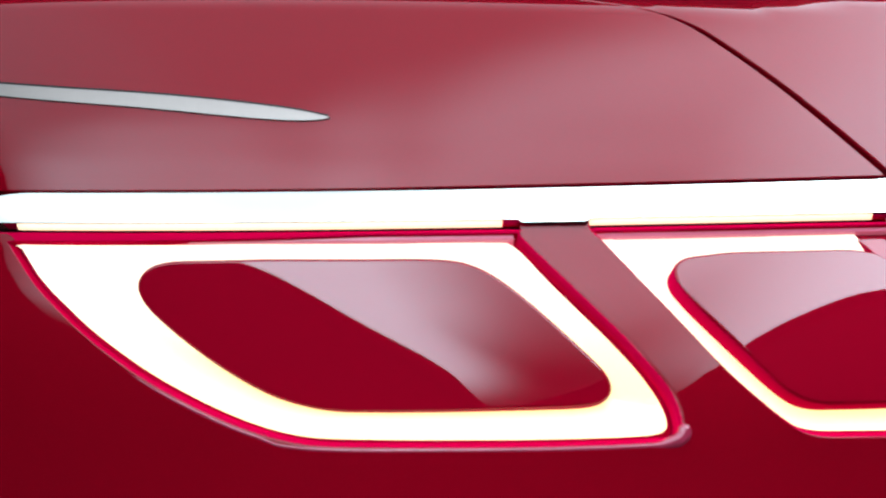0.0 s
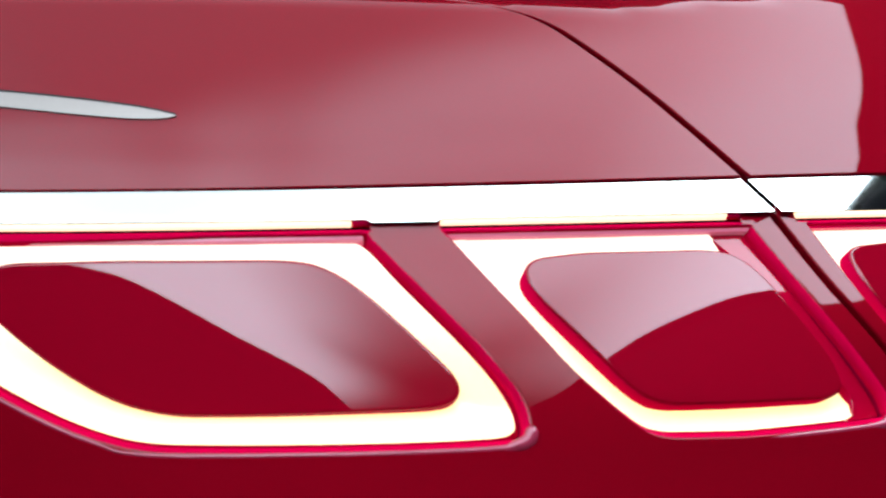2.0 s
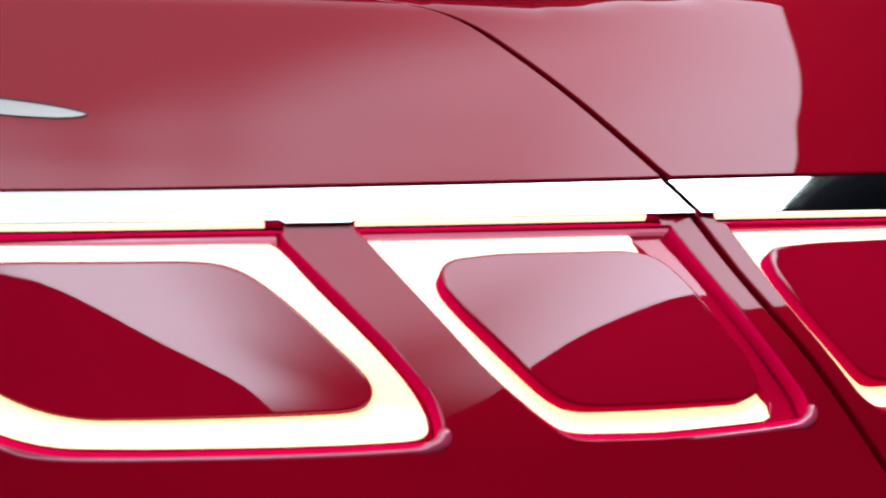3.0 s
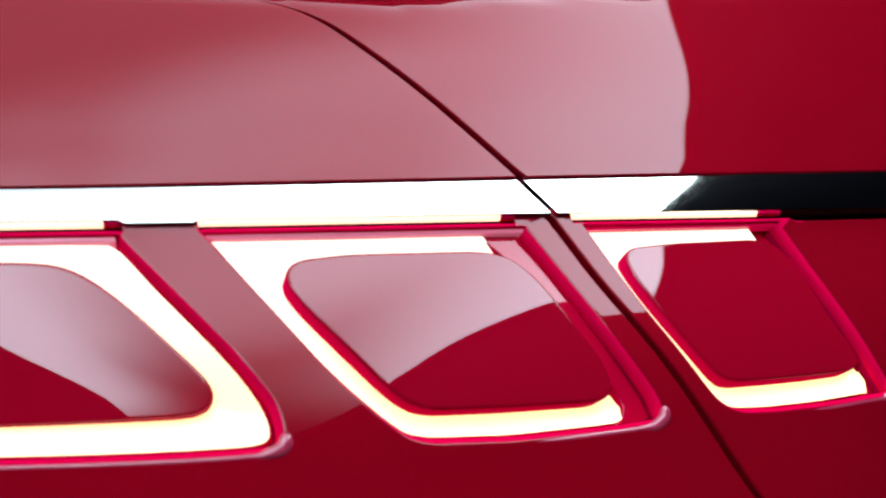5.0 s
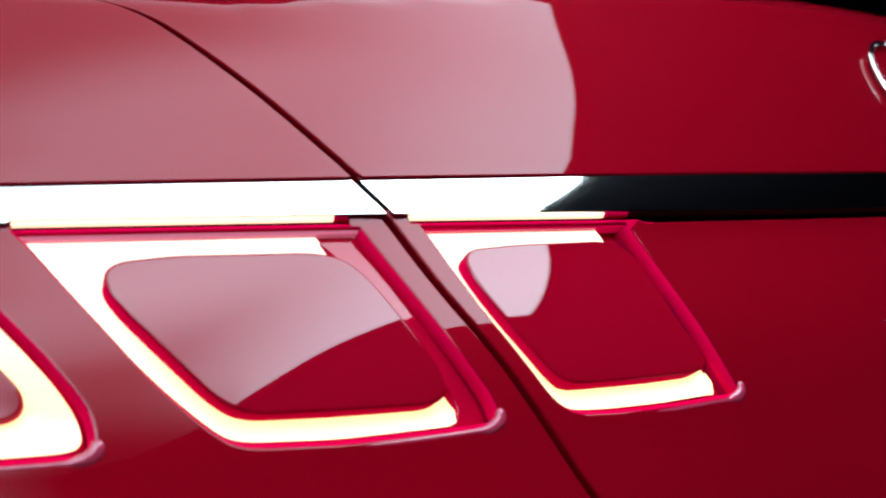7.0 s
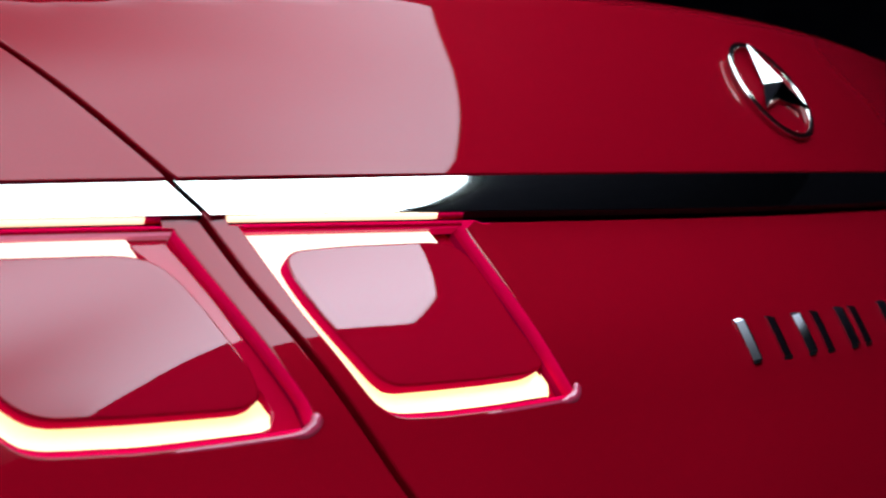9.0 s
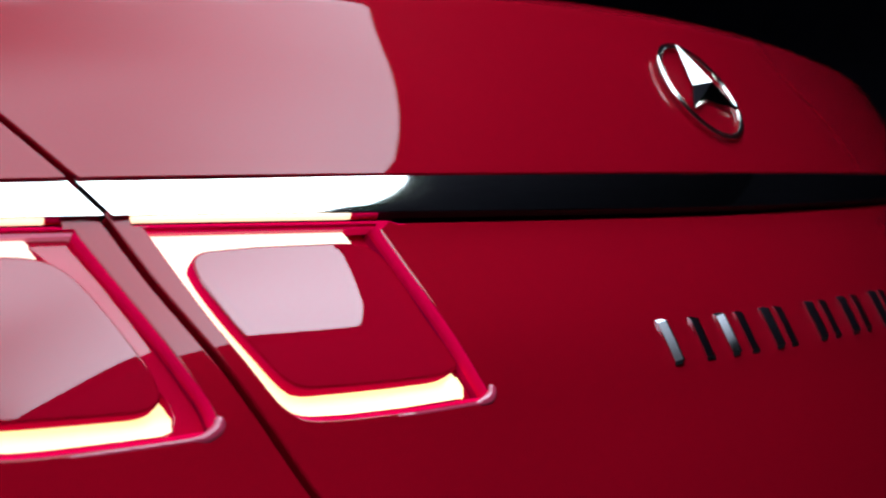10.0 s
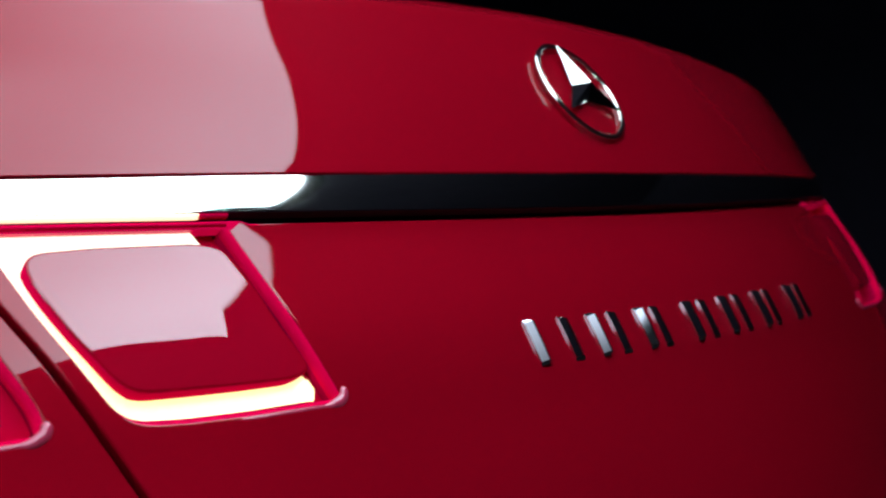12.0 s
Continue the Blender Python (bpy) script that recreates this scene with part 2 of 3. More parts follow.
def softbox(name, corners, hangers, z, power, label):
    """An overhead lamp: a glowing silk, unevenly lit, in a black frame hung from the ceiling."""
    m = bpy.data.materials.new(name + "_silk")
    m.use_nodes = True
    nt = m.node_tree
    b = nt.nodes["Principled BSDF"]
    b.inputs["Base Color"].default_value = (0.8, 0.8, 0.8, 1)
    tc = nt.nodes.new("ShaderNodeTexCoord")
    sep = nt.nodes.new("ShaderNodeSeparateXYZ")
    nt.links.new(tc.outputs["Object"], sep.inputs[0])
    x, y = sep.outputs["X"], sep.outputs["Y"]

    def calc(op, p, r, add=0.0):
        n = nt.nodes.new("ShaderNodeMath")
        n.operation = op
        for i, v in enumerate((p, r, add)):
            if isinstance(v, (int, float)):
                n.inputs[i].default_value = v
            else:
                nt.links.new(v, n.inputs[i])
        return n.outputs[0]

    def ramp(v, lo, hi, at_lo=0.0, at_hi=1.0):
        n = nt.nodes.new("ShaderNodeMapRange")
        n.interpolation_type = "SMOOTHSTEP"
        n.inputs["From Min"].default_value, n.inputs["From Max"].default_value = lo, hi
        n.inputs["To Min"].default_value, n.inputs["To Max"].default_value = at_lo, at_hi
        nt.links.new(v, n.inputs["Value"])
        return n.outputs["Result"]

    # three tubes behind the silk: brightest near the car's middle, a softer one along the front, one at the far corner
    near = ramp(calc("MULTIPLY_ADD", y, -0.5, x), -0.95, 0.08, 0.0, 1.0)
    near = calc("MULTIPLY", near, ramp(y, 0.35, -0.08, 1.0, 1.35))
    edge_a = ramp(calc("MULTIPLY_ADD", x, -0.18, y), 0.53, 0.24, 0.0, 0.78)
    edge_b = ramp(calc("MULTIPLY_ADD", x, 0.65, y), -0.60, -0.88, 0.0, 0.65)
    front = calc("MULTIPLY", calc("SMOOTH_MAX", edge_a, edge_b, 0.2), ramp(y, -0.40, 0.10))
    corner = calc("MULTIPLY", ramp(calc("MULTIPLY_ADD", y, -0.5, x), -0.85, -1.8, 0.0, 1.15), ramp(y, 0.38, 0.08))
    level = calc("MULTIPLY_ADD", calc("SMOOTH_MAX", calc("SMOOTH_MAX", near, front, 0.3), corner, 0.4), power * (1 - SILK_DIM), power * SILK_DIM)
    foot = calc("SMOOTH_MAX", calc("MAXIMUM", ramp(y, -0.95, -0.35), ramp(x, -0.95, -0.6)), calc("MULTIPLY", ramp(x, -1.4, -1.85), ramp(y, -1.1, -0.75)), 0.3)
    level = calc("MULTIPLY", calc("MULTIPLY", level, foot), calc("MULTIPLY", ramp(x, -3.4, -2.7), ramp(y, 2.0, 1.4)))
    level = calc("MULTIPLY", level, calc("MULTIPLY_ADD", calc("MULTIPLY", ramp(y, 0.45, 0.75), ramp(x, -1.5, -2.0)), 0.08, 1.0))
    nt.links.new(level, b.inputs["Emission Strength"])
    b.inputs["Emission Color"].default_value = SILK_TINT
    lamp = thing(name, (0, 0, z), label, "studio lamp")
    bm = bmesh.new()
    lo = [bm.verts.new((x, y, 0)) for x, y in corners]
    hi = [bm.verts.new((x, y, 0.004)) for x, y in corners]
    bm.faces.new(lo), bm.faces.new(list(reversed(hi)))
    for i in range(len(corners)):
        bm.faces.new((lo[i], hi[i], hi[(i + 1) % len(corners)], lo[(i + 1) % len(corners)]))
    bmesh.ops.recalc_face_normals(bm, faces=bm.faces)
    part("silk", bm, m, lamp, "glowing white diffusion silk", smooth=False)
    bm = bmesh.new()
    ring = []
    for p, g in zip(corners, grown([Vector(c) for c in corners], 0.05)):
        ring.append([bm.verts.new((*v, h)) for v, h in ((p, -0.003), (p, 0.15), (g, 0.15), (g, -0.003))])
    for i in range(len(ring)):
        a, c = ring[i], ring[(i + 1) % len(ring)]
        for j in range(4):
            bm.faces.new((a[j], c[j], c[(j + 1) % 4], a[(j + 1) % 4]))
    bmesh.ops.recalc_face_normals(bm, faces=bm.faces)
    part("frame", bm, FRAME, lamp, smooth=False)
    for x, y in hangers:
        bm = bmesh.new()
        box(bm, x - 0.012, x + 0.012, y - 0.012, y + 0.012, 0.004, 4.6 - z)
        part("hanger", bm, FRAME, lamp, smooth=False)
    return lamp


SILK_DIM, SILK_TINT = 0.12, (0.81, 0.96, 1.13, 1)
FRONT = [(0.17, 0.66), (0.198, 0.45), (0.225, 0.28), (0.24, 0.12), (0.237, 0.02), (0.221, -0.08), (0.203, -0.15), (0.182, -0.2)]
FRONT_LOW = [(0.182, -0.2), (0.12, -0.199), (0.05, -0.197), (-0.12, -0.2), (-0.28, -0.265), (-0.42, -0.35), (-0.56, -0.47), (-0.68, -0.58), (-0.86, -0.76), (-1.2, -0.96), (-1.55, -1.06), (-1.92, -1.1), (-1.96, -0.74), (-2.16, -0.38), (-2.30, -0.13), (-2.45, 0.05), (-2.75, 0.26), (-3.1, 0.62), (-3.32, 0.98), (-3.2, 1.22), (-2.75, 1.5), (-2.2, 1.6)]
outline = [tuple(p) for p in smooth_line(FRONT, 0.03)] + [tuple(p) for p in smooth_line(FRONT_LOW, 0.03)][1:] + [(-1.2, 1.45), (0.13, 1.08)]
softbox("softbox", outline, [(0.1, 0.6), (-0.6, -0.5), (-1.7, -0.9), (-2.85, 0.9), (-2.2, 1.5)], 1.85, 5.6, "large white overhead softbox in a black frame")

# ---- the car's tail ----
car = thing("car", (0, 0.9, 0), "glossy red metallic car tail with glowing lamps, on the floor", "car")
CAR_INV = car.matrix_basis.inverted()


T0, T2, T4 = -0.0373, -0.0097, -0.0082
B0, B2, B4 = -0.0674, 0.0148, -0.0240


def strip_top(x):
    return T0 + T2 * x**2 + T4 * x**4


def strip_bot(x):
    return B0 + B2 * x**2 + B4 * x**4


GAPW, SEAMW, CHAMFER = 0.0017, 0.0040, 0.0042
SEAM = smooth_line([(-1.02, 0.098), (-0.92, 0.093), (-0.81, 0.083), (-0.7049, 0.0616), (-0.6831, 0.0578), (-0.6601, 0.0491), (-0.6430, 0.0360), (-0.6101, 0.0029), (-0.5736, -0.0418), (-0.5638, -0.0618), (-0.5496, -0.1020), (-0.5322, -0.1413), (-0.5160, -0.1815), (-0.5024, -0.2148), (-0.475, -0.27), (-0.45, -0.34), (-0.44, -0.44)])
SIDE, LOW = 1.16, -0.44


def top_line(x):
    return CROWN_Z - crown_drop(x) + 0.075


def seam_at(z):
    for a, b in zip(SEAM, SEAM[1:]):
        if a.y >= z >= b.y:
            return a.lerp(b, (a.y - z) / (a.y - b.y + 1e-9)).x
    return SEAM[-1].x


def seam_x(fn):
    """Where the seam crosses the line z = fn(x)."""
    for a, b in zip(SEAM, SEAM[1:]):
        if a.y >= fn(a.x) and b.y < fn(b.x):
            return (a.x + b.x) / 2
    return SEAM[-1].x


# lamp openings and the raised inserts in them: corners (x, z, rounding)
POCKETS = [
    [(-0.7929, -0.0671, 0.0), (-1.0131, -0.0825, 0.001), (-1.0051, -0.1081, 0.01), (-0.9891, -0.1328, 0.012), (-0.9700, -0.1523, 0.012), (-0.9481, -0.1669, 0.012), (-0.9298, -0.1754, 0.012), (-0.9119, -0.1797, 0.012), (-0.8517, -0.1773, 0.01), (-0.7779, -0.1751, 0.01), (-0.7477, -0.1736, 0.014), (-0.7441, -0.1525, 0.012), (-0.7580, -0.1241, 0.0)],
    [(-0.5814, -0.0639, 0.0), (-0.7575, -0.0668, 0.001), (-0.7179, -0.1411, 0.015), (-0.6950, -0.1685, 0.018), (-0.6835, -0.1740, 0.01), (-0.6364, -0.1758, 0.01), (-0.5752, -0.1744, 0.01), (-0.5447, -0.1727, 0.008), (-0.5434, -0.1596, 0.008)],
    [(-0.3965, -0.0631, 0.0), (-0.5453, -0.0656, 0.001), (-0.5308, -0.1153, 0.01), (-0.5092, -0.1638, 0.012), (-0.4981, -0.1721, 0.01), (-0.4715, -0.1735, 0.01), (-0.4344, -0.1735, 0.01), (-0.3694, -0.1723, 0.006), (-0.3730, -0.1594, 0.006)],
]
INSERTS = [
    [(-0.8300, -0.0843, 0.02), (-0.9067, -0.0866, 0.01), (-0.9552, -0.0902, 0.012), (-0.9652, -0.1000, 0.01), (-0.9645, -0.1105, 0.01), (-0.9554, -0.1230, 0.012), (-0.9410, -0.1397, 0.012), (-0.9240, -0.1530, 0.012), (-0.9030, -0.1588, 0.012), (-0.8732, -0.1572, 0.01), (-0.8300, -0.1548, 0.01), (-0.7850, -0.1527, 0.01), (-0.7767, -0.1496, 0.006), (-0.7735, -0.1431, 0.006), (-0.7772, -0.1340, 0.01), (-0.7895, -0.1175, 0.01), (-0.8035, -0.1000, 0.01), (-0.8160, -0.0885, 0.01)],
    [(-0.6130, -0.0810, 0.01), (-0.6860, -0.0812, 0.01), (-0.7146, -0.0839, 0.008), (-0.7221, -0.0905, 0.008), (-0.7180, -0.1040, 0.01), (-0.7040, -0.1245, 0.012), (-0.6895, -0.1482, 0.012), (-0.6765, -0.1556, 0.01), (-0.6370, -0.1564, 0.01), (-0.5812, -0.1569, 0.006), (-0.5724, -0.1541, 0.006), (-0.5703, -0.1500, 0.006), (-0.5711, -0.1381, 0.01), (-0.5832, -0.1086, 0.01), (-0.5895, -0.0950, 0.01), (-0.5982, -0.0845, 0.01)],
    [(-0.4172, -0.0768, 0.008), (-0.4810, -0.0783, 0.01), (-0.5152, -0.0807, 0.006), (-0.5228, -0.0852, 0.006), (-0.5218, -0.0980, 0.008), (-0.5134, -0.1206, 0.01), (-0.4998, -0.1462, 0.01), (-0.4904, -0.1526, 0.008), (-0.4510, -0.1528, 0.01), (-0.3945, -0.1525, 0.006), (-0.3811, -0.1488, 0.006), (-0.3840, -0.1400, 0.008), (-0.3905, -0.1246, 0.01), (-0.3935, -0.1060, 0.01), (-0.3968, -0.0887, 0.01), (-0.4020, -0.0800, 0.008)],
]
POCKET_DEEP = 0.020

pockets = [[Vector((p.x, min(p.y, strip_bot(p.x) - GAPW - 0.0005))) for p in rounded(c, 0.003)] for c in POCKETS]
inserts = [rounded(c, 0.003) for c in INSERTS]
pockets = [p if area(p) > 0 else list(reversed(p)) for p in pockets]
inserts = [p if area(p) > 0 else list(reversed(p)) for p in inserts]
INSERT_LIFT = (0.0022, 0.0012, 0.0012)


def lifted(loop, d):
    """The loop with its foot raised by d."""
    mid = (max(p.y for p in loop) + min(p.y for p in loop)) / 2
    return [Vector((p.x, p.y + d * even((mid - p.y) / 0.03))) for p in loop]


inserts = [lifted(p, d) for p, d in zip(inserts, INSERT_LIFT)]


TABS = ((-0.7900, -0.7571), (-0.5860, -0.5505))


def low_edge(x):
    up = any(a < -abs(x) < b for a, b in TABS)
    return strip_bot(x) - GAPW + (CHAMFER + GAPW + 0.0016 if up else -0.002 if abs(x) < 0.385 else 0.0)


def low_line(x0, x1):
    """The upper edge of the lower panels, from x0 to x1, with its tabs."""
    xs = list(np.arange(x0, x1, 0.006 if x1 > x0 else -0.006))
    for a, b in TABS:
        for e in (a, b, -a, -b):
            for d in (-0.0002, 0.0002):
                if min(x0, x1) < e + d < max(x0, x1):
                    xs.append(e + d)
    xs.sort(reverse=x1 < x0)
    return [Vector((x, low_edge(x))) for x in xs]


def top_edge(x):
    return strip_top(x) + GAPW


def panel_top_quarter():
    sx = seam_x(top_edge)
    s = [Vector((p.x - SEAMW, p.y)) for p in SEAM if p.y > top_edge(p.x) + 0.001]
    low = [Vector((x, top_edge(x))) for x in np.arange(-SIDE, sx - SEAMW - 0.001, 0.006)]
    up = list(reversed(s))
    return low + [Vector((sx - SEAMW, top_edge(sx)))] + up + [Vector((x, top_line(x))) for x in np.arange(up[-1].x - 0.012, -SIDE, -0.015)] + resample([Vector((-SIDE, top_line(SIDE))), low[0]], 0.02, False)[:-1]


def panel_top_lid():
    sx = seam_x(top_edge)
    s = [Vector((p.x + SEAMW, p.y)) for p in SEAM if p.y > top_edge(p.x) + 0.001] + [Vector((sx + SEAMW, top_edge(sx)))]
    low = [Vector((x, top_edge(x))) for x in np.arange(s[-1].x + 0.004, -s[-1].x - 0.003, 0.006)]
    right = mirrored(s)
    top = [Vector((x, top_line(x))) for x in np.arange(right[-1].x - 0.012, s[0].x + 0.005, -0.015)]
    return s + low + right + top


def panel_low_lid():
    sx = seam_x(low_edge)
    s = [Vector((sx + SEAMW, low_edge(sx)))] + [Vector((p.x + SEAMW, p.y)) for p in SEAM if p.y < low_edge(p.x) - 0.001]
    bot = resample([s[-1], Vector((-s[-1].x, s[-1].y))], 0.02, False)[1:-1]
    right = mirrored(s)
    top = low_line(-sx - SEAMW - 0.005, sx + SEAMW + 0.003)
    return s + bot + right + top


def panel_low_quarter():
    sx = seam_x(low_edge)
    s = [Vector((sx - SEAMW, low_edge(sx)))] + [Vector((p.x - SEAMW, p.y)) for p in SEAM if p.y < low_edge(p.x) - 0.001]
    left = resample([Vector((-SIDE, low_edge(SIDE))), Vector((-SIDE, LOW)), s[-1]], 0.02, False)
    top = low_line(sx - SEAMW - 0.005, -SIDE + 0.003)
    return left + list(reversed(s))[1:] + top


def ccw(lp):
    return lp if area(lp) > 0 else list(reversed(lp))


def under(ob):
    ob.matrix_parent_inverse = CAR_INV
    return ob


ROLL = (0.0012, 0.014)
HOLE = (0.0042, 0.010)


def hole_roll(inward, x):
    """The openings' edges are rolled wider above and on the inner side."""
    k, top = max(0.0, inward.x * (1 if x > 0 else -1)), max(0.0, -inward.y)
    return 0.0010 + max(0.0048 * k, 0.0034 * max(0.0, inward.y - 0.55) / 0.45)


for side in (0, 1):
    f = (lambda lp: ccw(mirrored(lp))) if side else ccw
    under(panel("upper_quarter_panel", f(panel_top_quarter()), [], PAINT, car, step=0.007, edge=ROLL, hole_edge=HOLE))
    under(panel("lower_quarter_panel", f(panel_low_quarter()), [f(pockets[0]), f(pockets[1])], PAINT, car, step=0.014, edge=ROLL, hole_edge=HOLE, hole_mat=WALL_RED))
under(panel("lid_upper_panel", ccw(panel_top_lid()), [], PAINT, car, step=0.007, edge=ROLL, hole_edge=HOLE))
under(panel("lid_lower_panel", ccw(panel_low_lid()), [pockets[2], ccw(mirrored(pockets[2]))], PAINT, car, step=0.014, edge=ROLL, hole_edge=HOLE, hole_mat=WALL_RED))


INSERT_TOP = -0.080
INSERT_TURN, INSERT_BEND = 0.036, 0.8
# outer end, inner end, and how much the insert stands steeper there
INSERT_LEAN = ((0.96, 0.78, 0.20, 0.20), (0.735, 0.53, 0.0, 0.037), (0.54, 0.38, 0.0, 0.0))


def insert_lean(x):
    a, b, la, lb = INSERT_LEAN[0 if abs(x) > 0.757 else 1 if abs(x) > 0.543 else 2]
    return la + (lb - la) * min(1.0, max(0.0, (a - abs(x)) / (a - b)))


def insert_point(x, z):
    """An even curve of its own, close under the skin."""
    p, n = Vector((x, frame_depth(x, z) - hermite(z) + CURVE[0] * z * z + CURVE[1] * z + CURVE[2] - LOW_OUT, z + Z0)), normal(x, INSERT_TOP - 0.045)
    return p - n * (0.0016 + (INSERT_TOP - z) * insert_lean(x) - INSERT_BEND * (INSERT_TOP - z) ** 2 * (abs(x) > 0.745) + max(0.0, 0.56 - abs(x)) * INSERT_TURN - 0.15 * max(0.0, 0.46 - abs(x)) ** 2)


def insert_face(x, z):
    """The inserts stand a little steeper than the skin round them."""
    h = 5e-4
    n = (insert_point(x + h, z) - insert_point(x - h, z)).cross(insert_point(x, z + h) - insert_point(x, z - h))
    n.normalize()
    return insert_point(x, z), n if n.y < 0 else -n


def floor_of(po, inner):
    """The glowing floor: shallow along the outer, upper and lower edges, deep towards the inner wall."""
    n = len(po)
    flat, steep = [], []
    for i in range(n):
        e = po[(i + 1) % n] - po[i - 1]
        inward = Vector((-e.y, e.x)).normalized()
        (flat if inward.x * (1 if po[i].x > 0 else -1) < 0.45 else steep).append((po[i].x, po[i].y))
    flat, steep = np.array(flat), np.array(steep)

    def sunk_at(x, z):
        u = min(1.0, float(np.sqrt(((flat - (x, z)) ** 2).sum(1).min())) / 0.028)
        v = 1.0 - min(1.0, float(np.sqrt(((steep - (x, z)) ** 2).sum(1).min())) / 0.026)
        u, v = u * u * (3 - 2 * u), v * v * (3 - 2 * v)
        return 0.0058 + (POCKET_DEEP - 0.0058) * (u * (1 - v) + inner * v)

    def place(x, z):
        h = 1e-3
        p = skin(x, z, sunk_at(x, z))
        nn = (skin(x + h, z, sunk_at(x + h, z)) - p).cross(skin(x, z + h, sunk_at(x, z + h)) - p).normalized()
        return p, nn if nn.y < 0 else -nn

    return place


def guide_outline(po, full=True):
    """The floor's outline: close to the opening's edge, but drawn in and rounded at the inner wall."""
    n, out, near = len(po), [], []
    for i in range(n):
        e = po[(i + 1) % n] - po[i - 1]
        inward = Vector((-e.y, e.x)).normalized()
        k = max(0.0, inward.x * (1 if po[i].x > 0 else -1))
        near.append(k > 0.45)
        out.append(po[i] + inward * (0.0012 + max(0.0056 * k, 0.0045 * max(0.0, inward.y))))
    ends = [po[i] for i in range(n) if near[i]]
    soft = [max(0.0, 1.0 - min((p - e).length for e in ends) / 0.02) for p in po]
    for _ in range(14 if full else 5):
        out = [p.lerp((out[i - 1] + out[(i + 1) % n]) / 2, soft[i] * 0.8) for i, p in enumerate(out)]
    return out


# where the glow of the two inner lamps stops: x over z, from the top down
GLOW_END = ((0.0,) * 6, (-0.6095, -0.5955, -0.5640, -0.5630, -0.5665, -0.5750), (-0.4225, -0.4065, -0.3830, -0.3810, -0.3850, -0.3940))
GLOW_Z = (-0.066, -0.084, -0.152, -0.160, -0.166, -0.171)


def glow_end(k, z):
    return float(np.interp(-z, [-v for v in GLOW_Z], GLOW_END[k]))


def clipped(loop, k, side, inner):
    """The part of an opening's floor that glows, or the unlit arm at its inner end."""
    s, out = (-1 if side else 1), []
    for p in loop:
        e = glow_end(k, p.y)
        x = s * p.x
        out.append(Vector((s * (max(x, e) if inner else min(x, e)), p.y)))
    keep = [p for i, p in enumerate(out) if (p - out[i - 1]).length > 2e-4]
    return resample(keep, 0.003, True)


def lens_edge(k, side, body):
    """A narrow glossy red lens along the head of an opening."""
    s = -1 if side else 1
    x0, x1 = POCKETS[k][1][0] + 0.0035, POCKETS[k][0][0] - (0.002, 0.0, 0.0)[k]
    bm, rows, w = bmesh.new(), [], (0.0034, 0.0031, 0.0025)[k]
    for x in np.linspace(x0, x1, 40):
        top = strip_bot(x) - GAPW
        rows.append([bm.verts.new(skin(s * x, top - dz, d)) for dz, d in ((0.0011, 0.010), (0.0012, 0.0028), (0.0014, 0.0024), (w - 0.0004, 0.0026), (w, 0.0031), (w + 0.0001, 0.010))])
    for a, b in zip(rows, rows[1:]):
        for i in range(5):
            bm.faces.new((a[i], a[i + 1], b[i + 1], b[i]))
    bm.faces.new(rows[0]), bm.faces.new(rows[-1])
    bmesh.ops.recalc_face_normals(bm, faces=bm.faces)
    # the two outer lamps' edges get the reflection painted in as pink
    part("lens_edge", bm, EDGE_RED if k == 2 else EDGE_SHEEN, body, "narrow backlit red lens edge" if k == 2 else "narrow red lens edge with a painted pink sheen").data.set_sharp_from_angle(angle=radians(40))


def arm_face(x, z):
    p, n = insert_face(x, z)
    return p - n * 0.0045, n


def lamp(k, side):
    """One lamp: a recessed opening with red walls, a glowing floor, and a raised red insert."""
    f = (lambda lp: ccw(mirrored(lp))) if side else ccw
    po, ins = f(pockets[k]), f(inserts[k])
    bm = bmesh.new()
    n = len(po)
    rim = []
    for i in range(n):
        e = po[(i + 1) % n] - po[i - 1]
        inward = Vector((-e.y, e.x)).normalized()
        rim.append(po[i] + inward * (hole_roll(inward, po[i].x) + 0.0001))
    deep = (0.007, 0.012, 0.017, POCKET_DEEP + 0.002)
    rows = [[bm.verts.new(skin(p.x, p.y, d)) for d in deep] for p in rim]
    for i in range(n):
        a, b = rows[i], rows[(i + 1) % n]
        for j in range(3):
            bm.faces.new((a[j], b[j], b[j + 1], a[j + 1]))
    bm.faces.new([r[3] for r in rows])
    body = under(part("tail_lamp", bm, SIDE_RED, car, "recessed red tail lamp opening"))
    if k:
        floor_line = guide_outline(po, False)
        panel("light_guide", clipped(floor_line, k, side, False), [], EDGE_RED if side else LIGHT, body, "light guide glowing red" if side else "glowing warm white light guide", step=0.006, bowl=None if side else floor_of(po, 0.3), sunk=POCKET_DEEP)
        panel("lens_arm", clipped(floor_line, k, side, True), [], ARM_RED, body, "unlit glossy red lens arm", step=0.006, bowl=arm_face, edge=(0.0010, 0.008), rim_mat=SIDE_RED)
    else:
        panel("light_guide", guide_outline(po), [], LIGHT, body, "glowing warm white light guide", step=0.006, bowl=None if side else floor_of(po, 0.12), sunk=POCKET_DEEP)
    lens_edge(k, side, body)
    panel("lamp_insert", ins, [], LENS_RED, body, "raised glossy red insert", step=0.008, edge=(0.0022, 0.014), bowl=insert_face, rim_mat=SIDE_RED)
    return body


